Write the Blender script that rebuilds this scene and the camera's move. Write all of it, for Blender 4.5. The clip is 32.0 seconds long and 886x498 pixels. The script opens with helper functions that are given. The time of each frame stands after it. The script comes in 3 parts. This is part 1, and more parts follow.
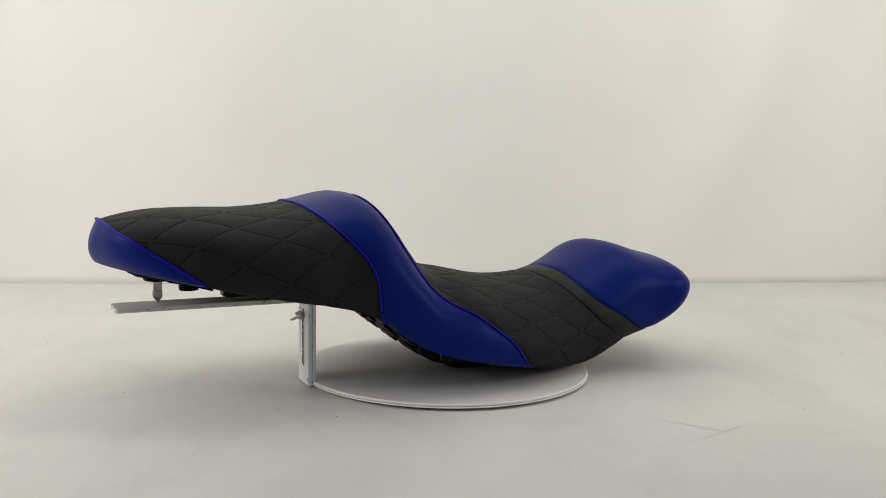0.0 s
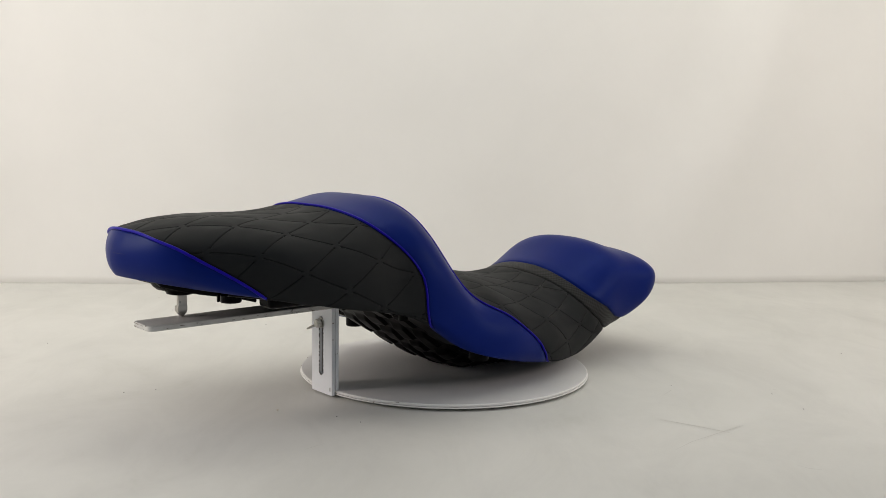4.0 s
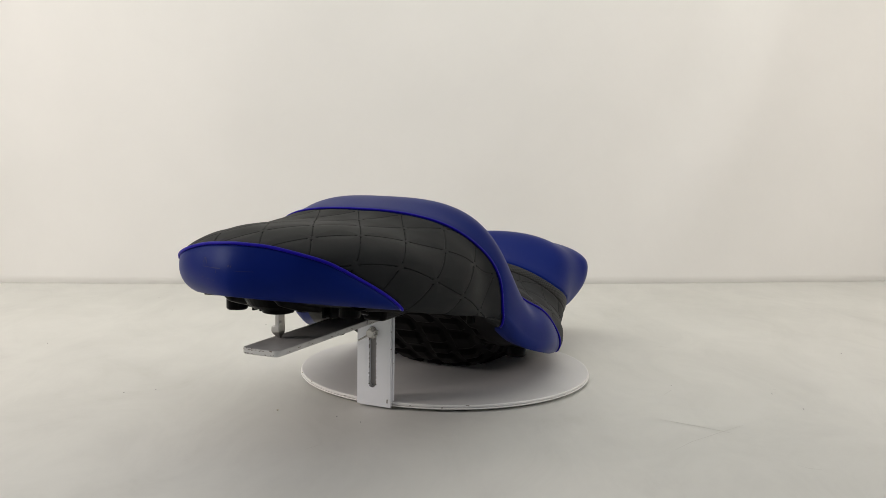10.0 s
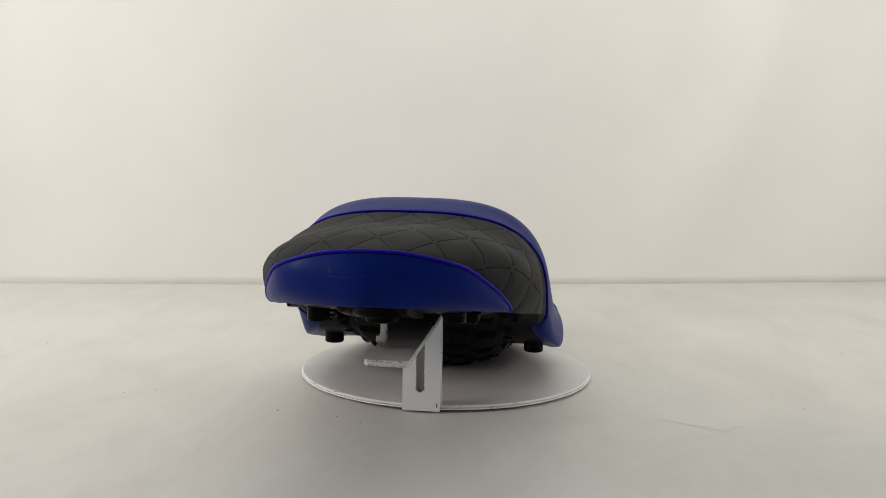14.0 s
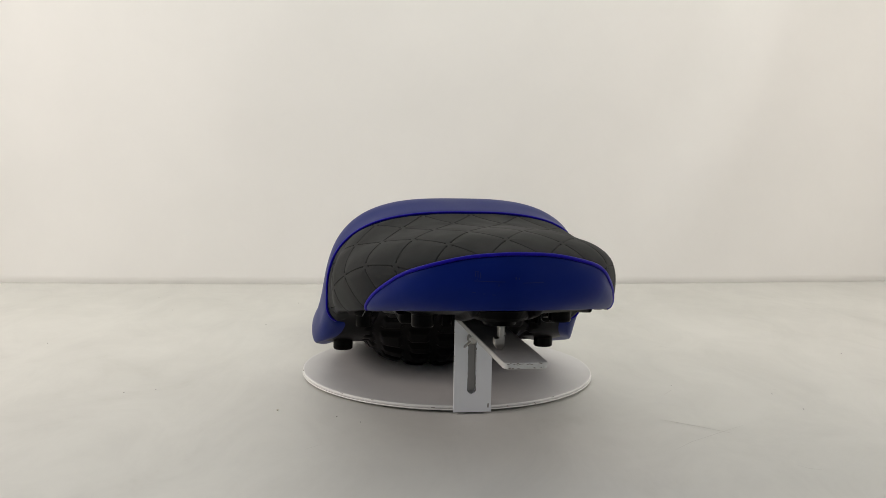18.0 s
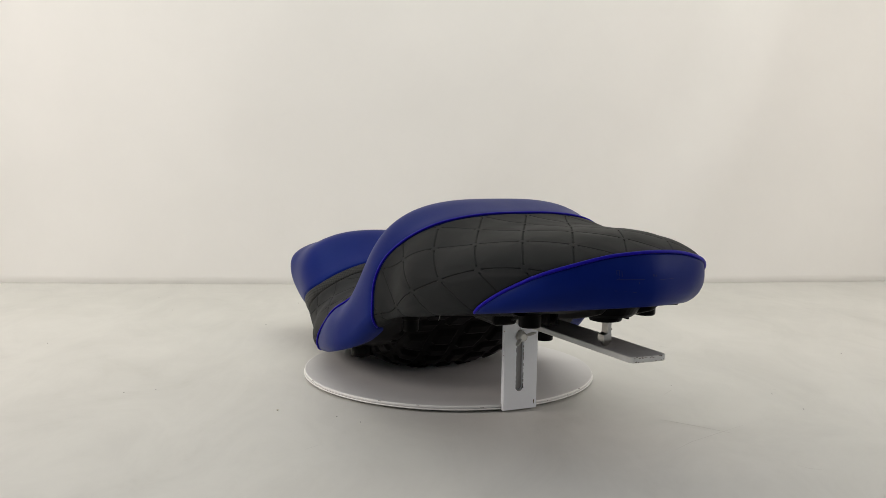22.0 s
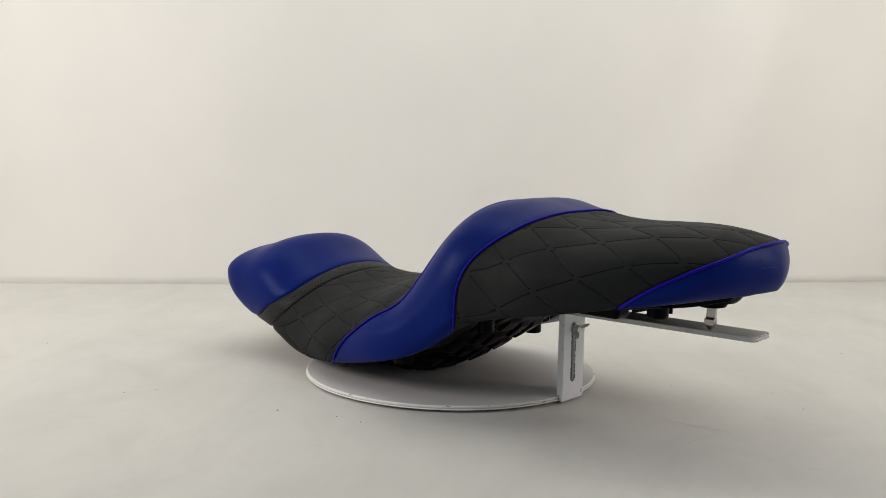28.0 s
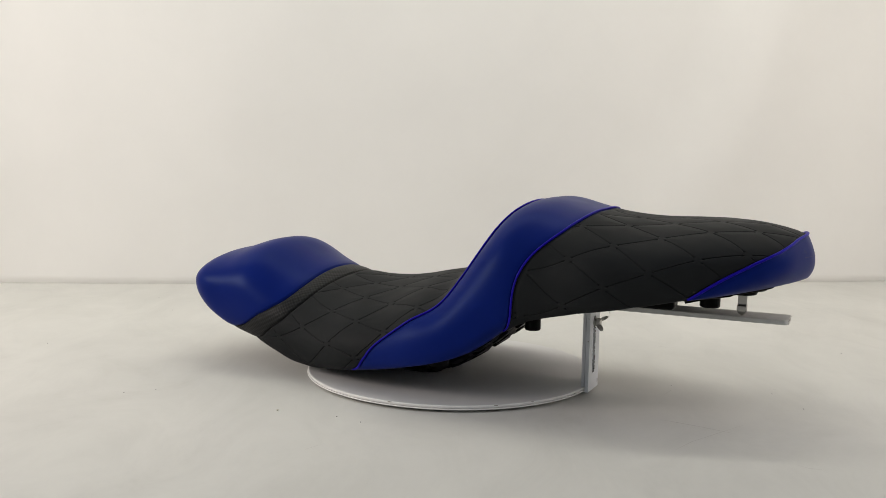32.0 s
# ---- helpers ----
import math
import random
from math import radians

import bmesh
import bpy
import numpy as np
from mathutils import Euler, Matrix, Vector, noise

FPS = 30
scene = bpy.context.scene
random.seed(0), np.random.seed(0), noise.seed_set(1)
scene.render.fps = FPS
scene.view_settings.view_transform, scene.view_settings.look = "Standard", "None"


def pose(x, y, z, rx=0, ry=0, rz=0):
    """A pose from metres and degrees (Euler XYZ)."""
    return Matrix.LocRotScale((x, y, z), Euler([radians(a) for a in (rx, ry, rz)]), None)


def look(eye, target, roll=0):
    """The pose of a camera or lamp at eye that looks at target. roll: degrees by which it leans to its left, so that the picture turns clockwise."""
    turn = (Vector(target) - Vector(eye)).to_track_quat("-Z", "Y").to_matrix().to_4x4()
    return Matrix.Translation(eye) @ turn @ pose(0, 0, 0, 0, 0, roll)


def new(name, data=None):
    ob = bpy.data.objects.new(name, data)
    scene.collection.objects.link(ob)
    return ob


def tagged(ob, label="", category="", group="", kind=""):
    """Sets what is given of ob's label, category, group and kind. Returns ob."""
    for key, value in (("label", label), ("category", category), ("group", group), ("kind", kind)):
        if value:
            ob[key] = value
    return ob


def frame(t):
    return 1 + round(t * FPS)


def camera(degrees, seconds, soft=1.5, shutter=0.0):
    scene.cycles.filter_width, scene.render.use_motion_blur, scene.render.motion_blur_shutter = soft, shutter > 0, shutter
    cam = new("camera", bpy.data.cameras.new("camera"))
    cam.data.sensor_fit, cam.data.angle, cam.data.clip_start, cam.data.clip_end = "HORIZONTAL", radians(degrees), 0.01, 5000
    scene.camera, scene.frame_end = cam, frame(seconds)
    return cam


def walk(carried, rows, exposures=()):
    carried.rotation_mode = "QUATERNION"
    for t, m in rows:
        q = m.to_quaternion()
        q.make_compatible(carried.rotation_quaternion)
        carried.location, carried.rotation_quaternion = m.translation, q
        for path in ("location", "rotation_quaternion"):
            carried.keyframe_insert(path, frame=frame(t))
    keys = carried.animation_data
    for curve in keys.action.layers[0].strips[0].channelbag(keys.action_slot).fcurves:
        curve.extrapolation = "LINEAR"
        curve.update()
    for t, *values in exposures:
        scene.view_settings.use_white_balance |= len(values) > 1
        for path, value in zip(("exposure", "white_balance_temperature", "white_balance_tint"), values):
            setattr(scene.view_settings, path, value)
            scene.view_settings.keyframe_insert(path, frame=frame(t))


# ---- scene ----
# ---- the camera: it stands still on a tripod, a little above the seat ----
cam = camera(51.42, 32.0, soft=0.7)
EYE = (0.0, -1.2743, 0.3155)
PITCH, YAW, ROLL = 6.544, -0.509, 1.008
still = look(EYE, (EYE[0] + math.sin(radians(YAW)) * math.cos(radians(PITCH)), EYE[1] + math.cos(radians(YAW)) * math.cos(radians(PITCH)),
                   EYE[2] - math.sin(radians(PITCH))), ROLL)
walk(cam, [(0.0, still), (32.0, still)])

# ---- light: a long narrow lamp over the sweep, a soft lamp each side, dim room behind the camera ----
scene.view_settings.exposure = 0.0
world = bpy.data.worlds.new("room")
scene.world = world
world.use_nodes = True
world.node_tree.nodes["Background"].inputs["Color"].default_value = (0.835, 0.90, 0.975, 1)
world.node_tree.nodes["Background"].inputs["Strength"].default_value = 0.47


def lamp_panel(name, x, y, z, wide, deep, watts, target, colour):
    data = bpy.data.lights.new(name, "AREA")
    data.shape, data.size, data.size_y = "RECTANGLE", wide, deep
    data.energy, data.color = watts, colour
    ob = new(name, data)
    ob.matrix_world = look((x, y, z), target)
    return ob


WARM, PINK = (0.975, 0.965, 0.88), (1.0, 0.885, 0.82)
lamp_panel("lamp_over", -0.05, 0.26, 1.60, 3.0, 0.14, 12.0, (0.03, 1.05, 0.1), WARM)
lamp_panel("lamp_left", -1.35, -0.52, 0.66, 0.45, 0.45, 9.6, (-0.10, 0.75, 0.45), PINK)
lamp_panel("lamp_right", 1.40, -0.42, 0.70, 0.45, 0.45, 5.9, (0.65, 0.95, 0.75), (1.0, 0.85, 0.785))


# ---- materials ----
def material(name, colour, rough=0.5, metal=0.0, spec=0.5, coat=0.0):
    m = bpy.data.materials.new(name)
    m.use_nodes = True
    b = m.node_tree.nodes["Principled BSDF"]
    b.inputs["Base Color"].default_value = (*colour, 1)
    b.inputs["Roughness"].default_value = rough
    b.inputs["Metallic"].default_value = metal
    b.inputs["Specular IOR Level"].default_value = spec
    b.inputs["Coat Weight"].default_value = coat
    return m


def node(m, kind, **sockets):
    n = m.node_tree.nodes.new(kind)
    for key, value in sockets.items():
        n.inputs[key.replace("_", " ")].default_value = value
    return n


def link(m, a, out, b, inp):
    m.node_tree.links.new(a.outputs[out], b.inputs[inp])


def surface(m):
    return m.node_tree.nodes["Principled BSDF"]


def ramp(m, source, stops, out="Fac"):
    r = m.node_tree.nodes.new("ShaderNodeValToRGB")
    link(m, source, out, r, "Fac")
    while len(r.color_ramp.elements) < len(stops):
        r.color_ramp.elements.new(0.5)
    for el, (pos, col) in zip(r.color_ramp.elements, stops):
        el.position, el.color = pos, (*col, 1) if len(col) == 3 else col
    return r


def coords(m):
    return m.node_tree.nodes.new("ShaderNodeTexCoord")


def grain(m, scale, strength, dist=0.001, detail=4.0, prev=None, kind="noise"):
    """Fine relief of the surface at a real-world scale."""
    tc = coords(m)
    if kind == "noise":
        n = node(m, "ShaderNodeTexNoise", Scale=scale, Detail=detail, Roughness=0.6)
        out = "Fac"
    else:
        n = node(m, "ShaderNodeTexVoronoi", Scale=scale)
        out = "Distance"
    link(m, tc, "Object", n, "Vector")
    b = node(m, "ShaderNodeBump", Strength=strength, Distance=dist)
    link(m, n, out, b, "Height")
    if prev:
        link(m, prev, "Normal", b, "Normal")
    link(m, b, "Normal", surface(m), "Normal")
    return b


def mottle(m, scale, low, high, detail=5.0):
    tc = coords(m)
    n = node(m, "ShaderNodeTexNoise", Scale=scale, Detail=detail, Roughness=0.6)
    link(m, tc, "Object", n, "Vector")
    r = ramp(m, n, [(0.3, low), (0.7, high)])
    link(m, r, "Color", surface(m), "Base Color")
    return r


def vary_rough(m, scale, low, high):
    tc = coords(m)
    n = node(m, "ShaderNodeTexNoise", Scale=scale, Detail=4.0)
    link(m, tc, "Object", n, "Vector")
    r = ramp(m, n, [(0.3, (low,) * 3), (0.7, (high,) * 3)])
    link(m, r, "Color", surface(m), "Roughness")


def tint_gloss(m, colour):
    surface(m).inputs["Specular Tint"].default_value = (*colour, 1)


BLUE = material("blue_vinyl", (0.003, 0.010, 0.15), 0.38, spec=0.085)
mottle(BLUE, 9.0, (0.0026, 0.0104, 0.121), (0.0038, 0.0132, 0.143))
vary_rough(BLUE, 14.0, 0.33, 0.42)
tint_gloss(BLUE, (0.55, 0.80, 1.0))
grain(BLUE, 1600, 0.05, 0.0003, prev=grain(BLUE, 650, 0.05, 0.0003, kind="cells"))
PIPING = material("blue_piping", (0.011, 0.004, 0.30), 0.42, spec=0.12)
tint_gloss(PIPING, (0.6, 0.7, 1.0))
grain(PIPING, 900, 0.10, 0.0003)
BLACK = material("black_vinyl", (0.013, 0.0138, 0.0142), 0.6, spec=0.08)
mottle(BLACK, 11.0, (0.0118, 0.0130, 0.0138), (0.0154, 0.0167, 0.0176))
vary_rough(BLACK, 20.0, 0.50, 0.62)
grain(BLACK, 1900, 0.07, 0.0003, prev=grain(BLACK, 800, 0.08, 0.0003, kind="cells"))


def weave():
    """Black vinyl embossed with a small carbon-fibre weave."""
    m = material("carbon_vinyl", (0.010, 0.010, 0.010), 0.45, spec=0.12)
    uv = m.node_tree.nodes.new("ShaderNodeUVMap")
    sep = m.node_tree.nodes.new("ShaderNodeSeparateXYZ")
    link(m, uv, "UV", sep, "Vector")
    waves = []
    for axis in ("X", "Y"):
        k = m.node_tree.nodes.new("ShaderNodeMath")
        k.operation = "MULTIPLY"
        k.inputs[1].default_value = 2 * math.pi / 0.0058
        link(m, sep, axis, k, 0)
        w = m.node_tree.nodes.new("ShaderNodeMath")
        w.operation = "SINE"
        link(m, k, "Value", w, 0)
        waves.append(w)
    mul = m.node_tree.nodes.new("ShaderNodeMath")
    mul.operation = "MULTIPLY"
    link(m, waves[0], "Value", mul, 0)
    link(m, waves[1], "Value", mul, 1)
    half = m.node_tree.nodes.new("ShaderNodeMath")
    half.operation = "MULTIPLY_ADD"
    half.inputs[1].default_value, half.inputs[2].default_value = 0.5, 0.5
    link(m, mul, "Value", half, 0)
    b = node(m, "ShaderNodeBump", Strength=0.6, Distance=0.0005)
    link(m, half, "Value", b, "Height")
    link(m, b, "Normal", surface(m), "Normal")
    r = ramp(m, half, [(0.35, (0.008, 0.0083, 0.0085)), (0.65, (0.020, 0.0205, 0.021))], "Value")
    link(m, r, "Color", surface(m), "Base Color")
    return m


CARBON = weave()
PLASTIC = material("black_plastic", (0.0015, 0.0015, 0.0015), 0.32, spec=0.05)
mottle(PLASTIC, 25.0, (0.0010, 0.0010, 0.0010), (0.0020, 0.0020, 0.0020))
vary_rough(PLASTIC, 30.0, 0.28, 0.45)
grain(PLASTIC, 900, 0.12, 0.0003)
RUBBER = material("black_rubber", (0.0012, 0.0012, 0.0012), 0.28, spec=0.06)
grain(RUBBER, 700, 0.15, 0.0004)
# darker navy paints the shade of the embossed marks in the blue vinyl
PRESS_SHADE = material("press_shade_blue", (0.004, 0.007, 0.085), 0.45, spec=0.3)
THREAD = material("pale_thread", (0.6, 0.6, 0.58), 0.8)
STEEL = material("bright_steel", (0.46, 0.445, 0.42), 0.34, 1.0)
vary_rough(STEEL, 120.0, 0.32, 0.44)
ZINC = material("zinc_plated_steel", (0.50, 0.49, 0.46), 0.42, 1.0)
grain(ZINC, 300, 0.2, 0.0005)
BARE = material("worn_bare_steel", (0.34, 0.33, 0.32), 0.55, 0.5)
grain(BARE, 260, 0.4, 0.0006)


def chipped_white(name, clean, dull, chips):
    """White enamel, scuffed and chipped to dark steel in small spots."""
    m = material(name, clean, 0.42)
    tc = coords(m)
    n = node(m, "ShaderNodeTexNoise", Scale=70.0, Detail=6.0, Roughness=0.65)
    big = node(m, "ShaderNodeTexNoise", Scale=9.0, Detail=2.0)
    link(m, tc, "Object", n, "Vector")
    link(m, tc, "Object", big, "Vector")
    add = m.node_tree.nodes.new("ShaderNodeMath")
    add.operation = "MULTIPLY"
    link(m, n, "Fac", add, 0)
    link(m, big, "Fac", add, 1)
    r = ramp(m, add, [(0.0, clean), (chips, dull), (chips + 0.03, (0.10, 0.09, 0.08)), (1.0, (0.05, 0.045, 0.04))], "Value")
    link(m, r, "Color", surface(m), "Base Color")
    grain(m, 160, 0.15, 0.0006)
    return m


ENAMEL = chipped_white("white_enamel", (0.84, 0.86, 0.89), (0.80, 0.82, 0.85), 0.46)
RIM = chipped_white("white_rim_paint", (0.82, 0.815, 0.79), (0.78, 0.775, 0.75), 0.47)
GREYED = chipped_white("scuffed_enamel", (0.68, 0.675, 0.65), (0.50, 0.495, 0.47), 0.40)
RUBBED = material("rubbed_grey_steel", (0.36, 0.355, 0.35), 0.45, spec=0.4)
mottle(RUBBED, 30.0, (0.30, 0.295, 0.29), (0.42, 0.415, 0.405))
grain(RUBBED, 240, 0.2, 0.0005)
WORN = material("dark_worn_edge", (0.06, 0.055, 0.05), 0.7)
CHIP = material("rusty_chip", (0.13, 0.095, 0.07), 0.75)
DISC_TOP = material("grey_white_disc", (0.70, 0.695, 0.69), 0.5)
mottle(DISC_TOP, 7.0, (0.61, 0.605, 0.60), (0.69, 0.685, 0.68))
grain(DISC_TOP, 300, 0.08, 0.0005)


def sheet(name, low, high, rough, spec, smudge):
    """White vinyl sheet: faint smudges at two sizes, soft dents and fine grain."""
    m = material(name, high, rough, spec=spec)
    tc = coords(m)
    broad = mottle(m, 2.4, low, high, 7.0)
    stretch = node(m, "ShaderNodeMapping", Scale=(1.0, 0.45, 1.0), Rotation=(0, 0, 0.6))
    link(m, tc, "Object", stretch, "Vector")
    n = node(m, "ShaderNodeTexNoise", Scale=9.0, Detail=8.0, Roughness=0.68, Distortion=0.8)
    link(m, stretch, "Vector", n, "Vector")
    spots = ramp(m, n, [(0.40, (1, 1, 1)), (0.62, (1 - 0.5 * smudge,) * 3), (0.74, (1 - smudge, 1 - smudge, 1 - 1.1 * smudge))])
    mix = m.node_tree.nodes.new("ShaderNodeMix")
    mix.data_type, mix.blend_type = "RGBA", "MULTIPLY"
    mix.inputs["Factor"].default_value = 1.0
    m.node_tree.links.new(broad.outputs["Color"], mix.inputs[6])
    m.node_tree.links.new(spots.outputs["Color"], mix.inputs[7])
    m.node_tree.links.new(mix.outputs[2], surface(m).inputs["Base Color"])
    vary_rough(m, 6.0, rough - 0.08, rough + 0.1)
    a = grain(m, 3.2, 0.45, 0.005, 3.0)
    b = grain(m, 30.0, 0.22, 0.0014, 5.0, a)
    grain(m, 700.0, 0.05, 0.0004, 2.0, b)
    return m


FLOOR = sheet("white_floor_vinyl", (0.608, 0.604, 0.571), (0.664, 0.660, 0.626), 0.50, 0.35, 0.13)
WALL = sheet("white_backdrop", (0.768, 0.766, 0.738), (0.803, 0.801, 0.772), 0.6, 0.4, 0.015)
# grey of the added wall behind the camera, lightened to throw back light
BOUNCE = material("grey_bounce_paint", (0.16, 0.16, 0.155), 0.8)
mottle(BOUNCE, 2.0, (0.24, 0.24, 0.235), (0.30, 0.30, 0.295))
MARK = material("grey_scuff", (0.53, 0.52, 0.49), 0.6)
CRUMB = material("pale_crumb", (0.62, 0.58, 0.48), 0.8)
DIRT = material("dark_grit", (0.09, 0.085, 0.08), 0.8)


# ---- mesh helpers ----
def part(name, mesh, mat, parent=None, label=""):
    """Links a mesh (or a bmesh) as one object under a thing or a part."""
    if isinstance(mesh, bmesh.types.BMesh):
        data = bpy.data.meshes.new(name)
        mesh.to_mesh(data)
        mesh.free()
        mesh = data
    ob = new(name, mesh)
    if mat:
        ob.data.materials.append(mat)
    ob.parent = parent
    return tagged(ob, label)


def grid_mesh(name, pts, closed=False):
    """A smooth sheet from an array of rows of points."""
    nu, nv = pts.shape[:2]
    idx = np.arange(nu * nv).reshape(nu, nv)
    if closed:
        idx = np.concatenate([idx, idx[:, :1]], 1)
    f = np.stack([idx[:-1, :-1], idx[1:, :-1], idx[1:, 1:], idx[:-1, 1:]], -1).reshape(-1, 4)
    me = bpy.data.meshes.new(name)
    me.from_pydata(pts.reshape(-1, 3).tolist(), [], f.tolist())
    me.shade_smooth()
    return me


def tube(name, path, radius, sides=8):
    """A round cord along a path of points."""
    path = np.asarray(path, float)
    tan = np.gradient(path, axis=0)
    tan /= np.linalg.norm(tan, axis=1)[:, None] + 1e-12
    ref = np.array([0.13, 0.21, 1.0])
    s = np.cross(tan, ref)
    s /= np.linalg.norm(s, axis=1)[:, None] + 1e-12
    n = np.cross(s, tan)
    ang = np.linspace(0, 2 * math.pi, sides, endpoint=False)
    rings = path[:, None] + radius * (np.cos(ang)[None, :, None] * s[:, None] + np.sin(ang)[None, :, None] * n[:, None])
    return grid_mesh(name, rings, closed=True)


def box(bm, x0, x1, y0, y1, z0, z1):
    v = [bm.verts.new(c) for c in ((x0, y0, z0), (x1, y0, z0), (x1, y1, z0), (x0, y1, z0), (x0, y0, z1), (x1, y0, z1), (x1, y1, z1), (x0, y1, z1))]
    for f in ((0, 3, 2, 1), (4, 5, 6, 7), (0, 1, 5, 4), (1, 2, 6, 5), (2, 3, 7, 6), (3, 0, 4, 7)):
        bm.faces.new([v[i] for i in f])


def bevelled(bm, width, segments=2):
    bmesh.ops.bevel(bm, geom=bm.edges[:], offset=width, segments=segments, profile=0.5, affect="EDGES")
    return bm


def lathe(profile, sides=32, axis=(0, 0, 0)):
    """A turned solid: (radius, z) pairs round a vertical axis."""
    bm = bmesh.new()
    rings = []
    for r, z in profile:
        rings.append([bm.verts.new((axis[0] + r * math.cos(k * 2 * math.pi / sides), axis[1] + r * math.sin(k * 2 * math.pi / sides), axis[2] + z)) for k in range(sides)])
    for a, b in zip(rings, rings[1:]):
        for k in range(sides):
            bm.faces.new((a[k], a[(k + 1) % sides], b[(k + 1) % sides], b[k]))
    bm.faces.new(rings[0][::-1])
    bm.faces.new(rings[-1])
    return bm


def slab(outline, z0, z1):
    """An upright prism over a plan outline."""
    bm = bmesh.new()
    lo = [bm.verts.new((x, y, z0)) for x, y in outline]
    hi = [bm.verts.new((x, y, z1)) for x, y in outline]
    bm.faces.new(lo[::-1])
    bm.faces.new(hi)
    for k in range(len(lo)):
        j = (k + 1) % len(lo)
        bm.faces.new((lo[k], lo[j], hi[j], hi[k]))
    return bm


# ---- the setting: floor, backdrop wall, sides, ceiling, an added bounce wall behind ----
FLOOR_Z = -0.004


def build_setting():
    xs = np.linspace(-2.0, 2.1, 83)
    wall_y = lambda x: 0.8155 + 0.137 * x + 0.033 * x * x
    # floor
    ys = np.linspace(0, 1, 60)
    pts = np.stack([np.broadcast_to(xs[:, None], (83, 60)), -3.2 + (wall_y(xs)[:, None] + 0.03 + 3.2) * ys[None, :], np.full((83, 60), FLOOR_Z)], -1)
    fl = part("floor", grid_mesh("floor", pts), FLOOR)
    tagged(fl, "white vinyl studio floor sheet with faint scuffs and smudges", "floor", kind="structure")
    # backdrop, a hanging sheet with soft folds
    zs = np.linspace(FLOOR_Z - 0.01, 1.95, 70)
    X, Z = np.meshgrid(np.linspace(-2.0, 2.1, 320), zs, indexing="ij")
    line = 0.35 + 0.40 * Z
    fold = 0.011 * np.exp(-((X - line - 0.16) / 0.10) ** 2) - 0.004 * np.exp(-((X - line) / 0.09) ** 2)
    fold += 0.006 * np.sin(5.1 * X + 1.2 * Z) + 0.004 * np.sin(11.0 * X - 2.3 * Z + 1.0) + 0.020 * np.exp(-((X + 1.00 + 0.05 * Z) / 0.06) ** 2)
    Y = wall_y(X) - fold * np.clip(Z / 0.25, 0, 1)
    wl = part("wall_back", grid_mesh("wall_back", np.stack([X, Y, Z], -1)[::-1]), WALL)
    solid = wl.modifiers.new("thickness", "SOLIDIFY")
    solid.thickness, solid.offset = 0.01, -1
    tagged(wl, "off-white hanging backdrop wall with soft vertical folds", "wall", kind="structure")
    for nm, x in (("wall_left", -1.75), ("wall_right", 1.80)):
        bm = bmesh.new()
        box(bm, x - 0.01, x + 0.01, -0.35, wall_y(x) - 0.02, FLOOR_Z + 0.001, 1.95)
        tagged(part(nm, bm, WALL), "white side sheet of the photo booth", "wall", kind="structure")
    bm = bmesh.new()
    box(bm, -1.9, 1.95, -0.35, 1.30, 1.955, 1.975)
    tagged(part("ceiling", bm, WALL), "white ceiling sheet of the photo booth", "ceiling", kind="structure")
    # unseen wall, added for reflections and front light
    bm = bmesh.new()
    box(bm, -2.0, 2.1, -3.22, -3.20, FLOOR_Z + 0.001, 2.6)
    tagged(part("wall_bounce", bm, BOUNCE), "unseen grey wall added behind the camera to bounce light", "wall", kind="structure")


build_setting()


def ribbon(name, points, width, mat, parent, z, label=""):
    """A thin scuff: a tapering strip laid along a few points."""
    pts = np.array(points, float)
    n = max(8, 6 * len(pts))
    u = np.linspace(0, len(pts) - 1, n)
    x, y = np.interp(u, range(len(pts)), pts[:, 0]), np.interp(u, range(len(pts)), pts[:, 1])
    dx, dy = np.gradient(x), np.gradient(y)
    k = np.hypot(dx, dy)
    w = 0.62 * width * (0.35 + 0.65 * np.sin(np.linspace(0.15, math.pi - 0.15, n))) * (0.75 + 0.5 * np.random.rand(n))
    a = np.stack([x - dy / k * w, y + dx / k * w, np.full(n, z)], -1)
    b = np.stack([x + dy / k * w, y - dx / k * w, np.full(n, z)], -1)
    c = np.stack([x, y, np.full(n, z + 0.00004)], -1)
    return part(name, grid_mesh(name, np.stack([a, c, b], 1)), mat, parent, label)


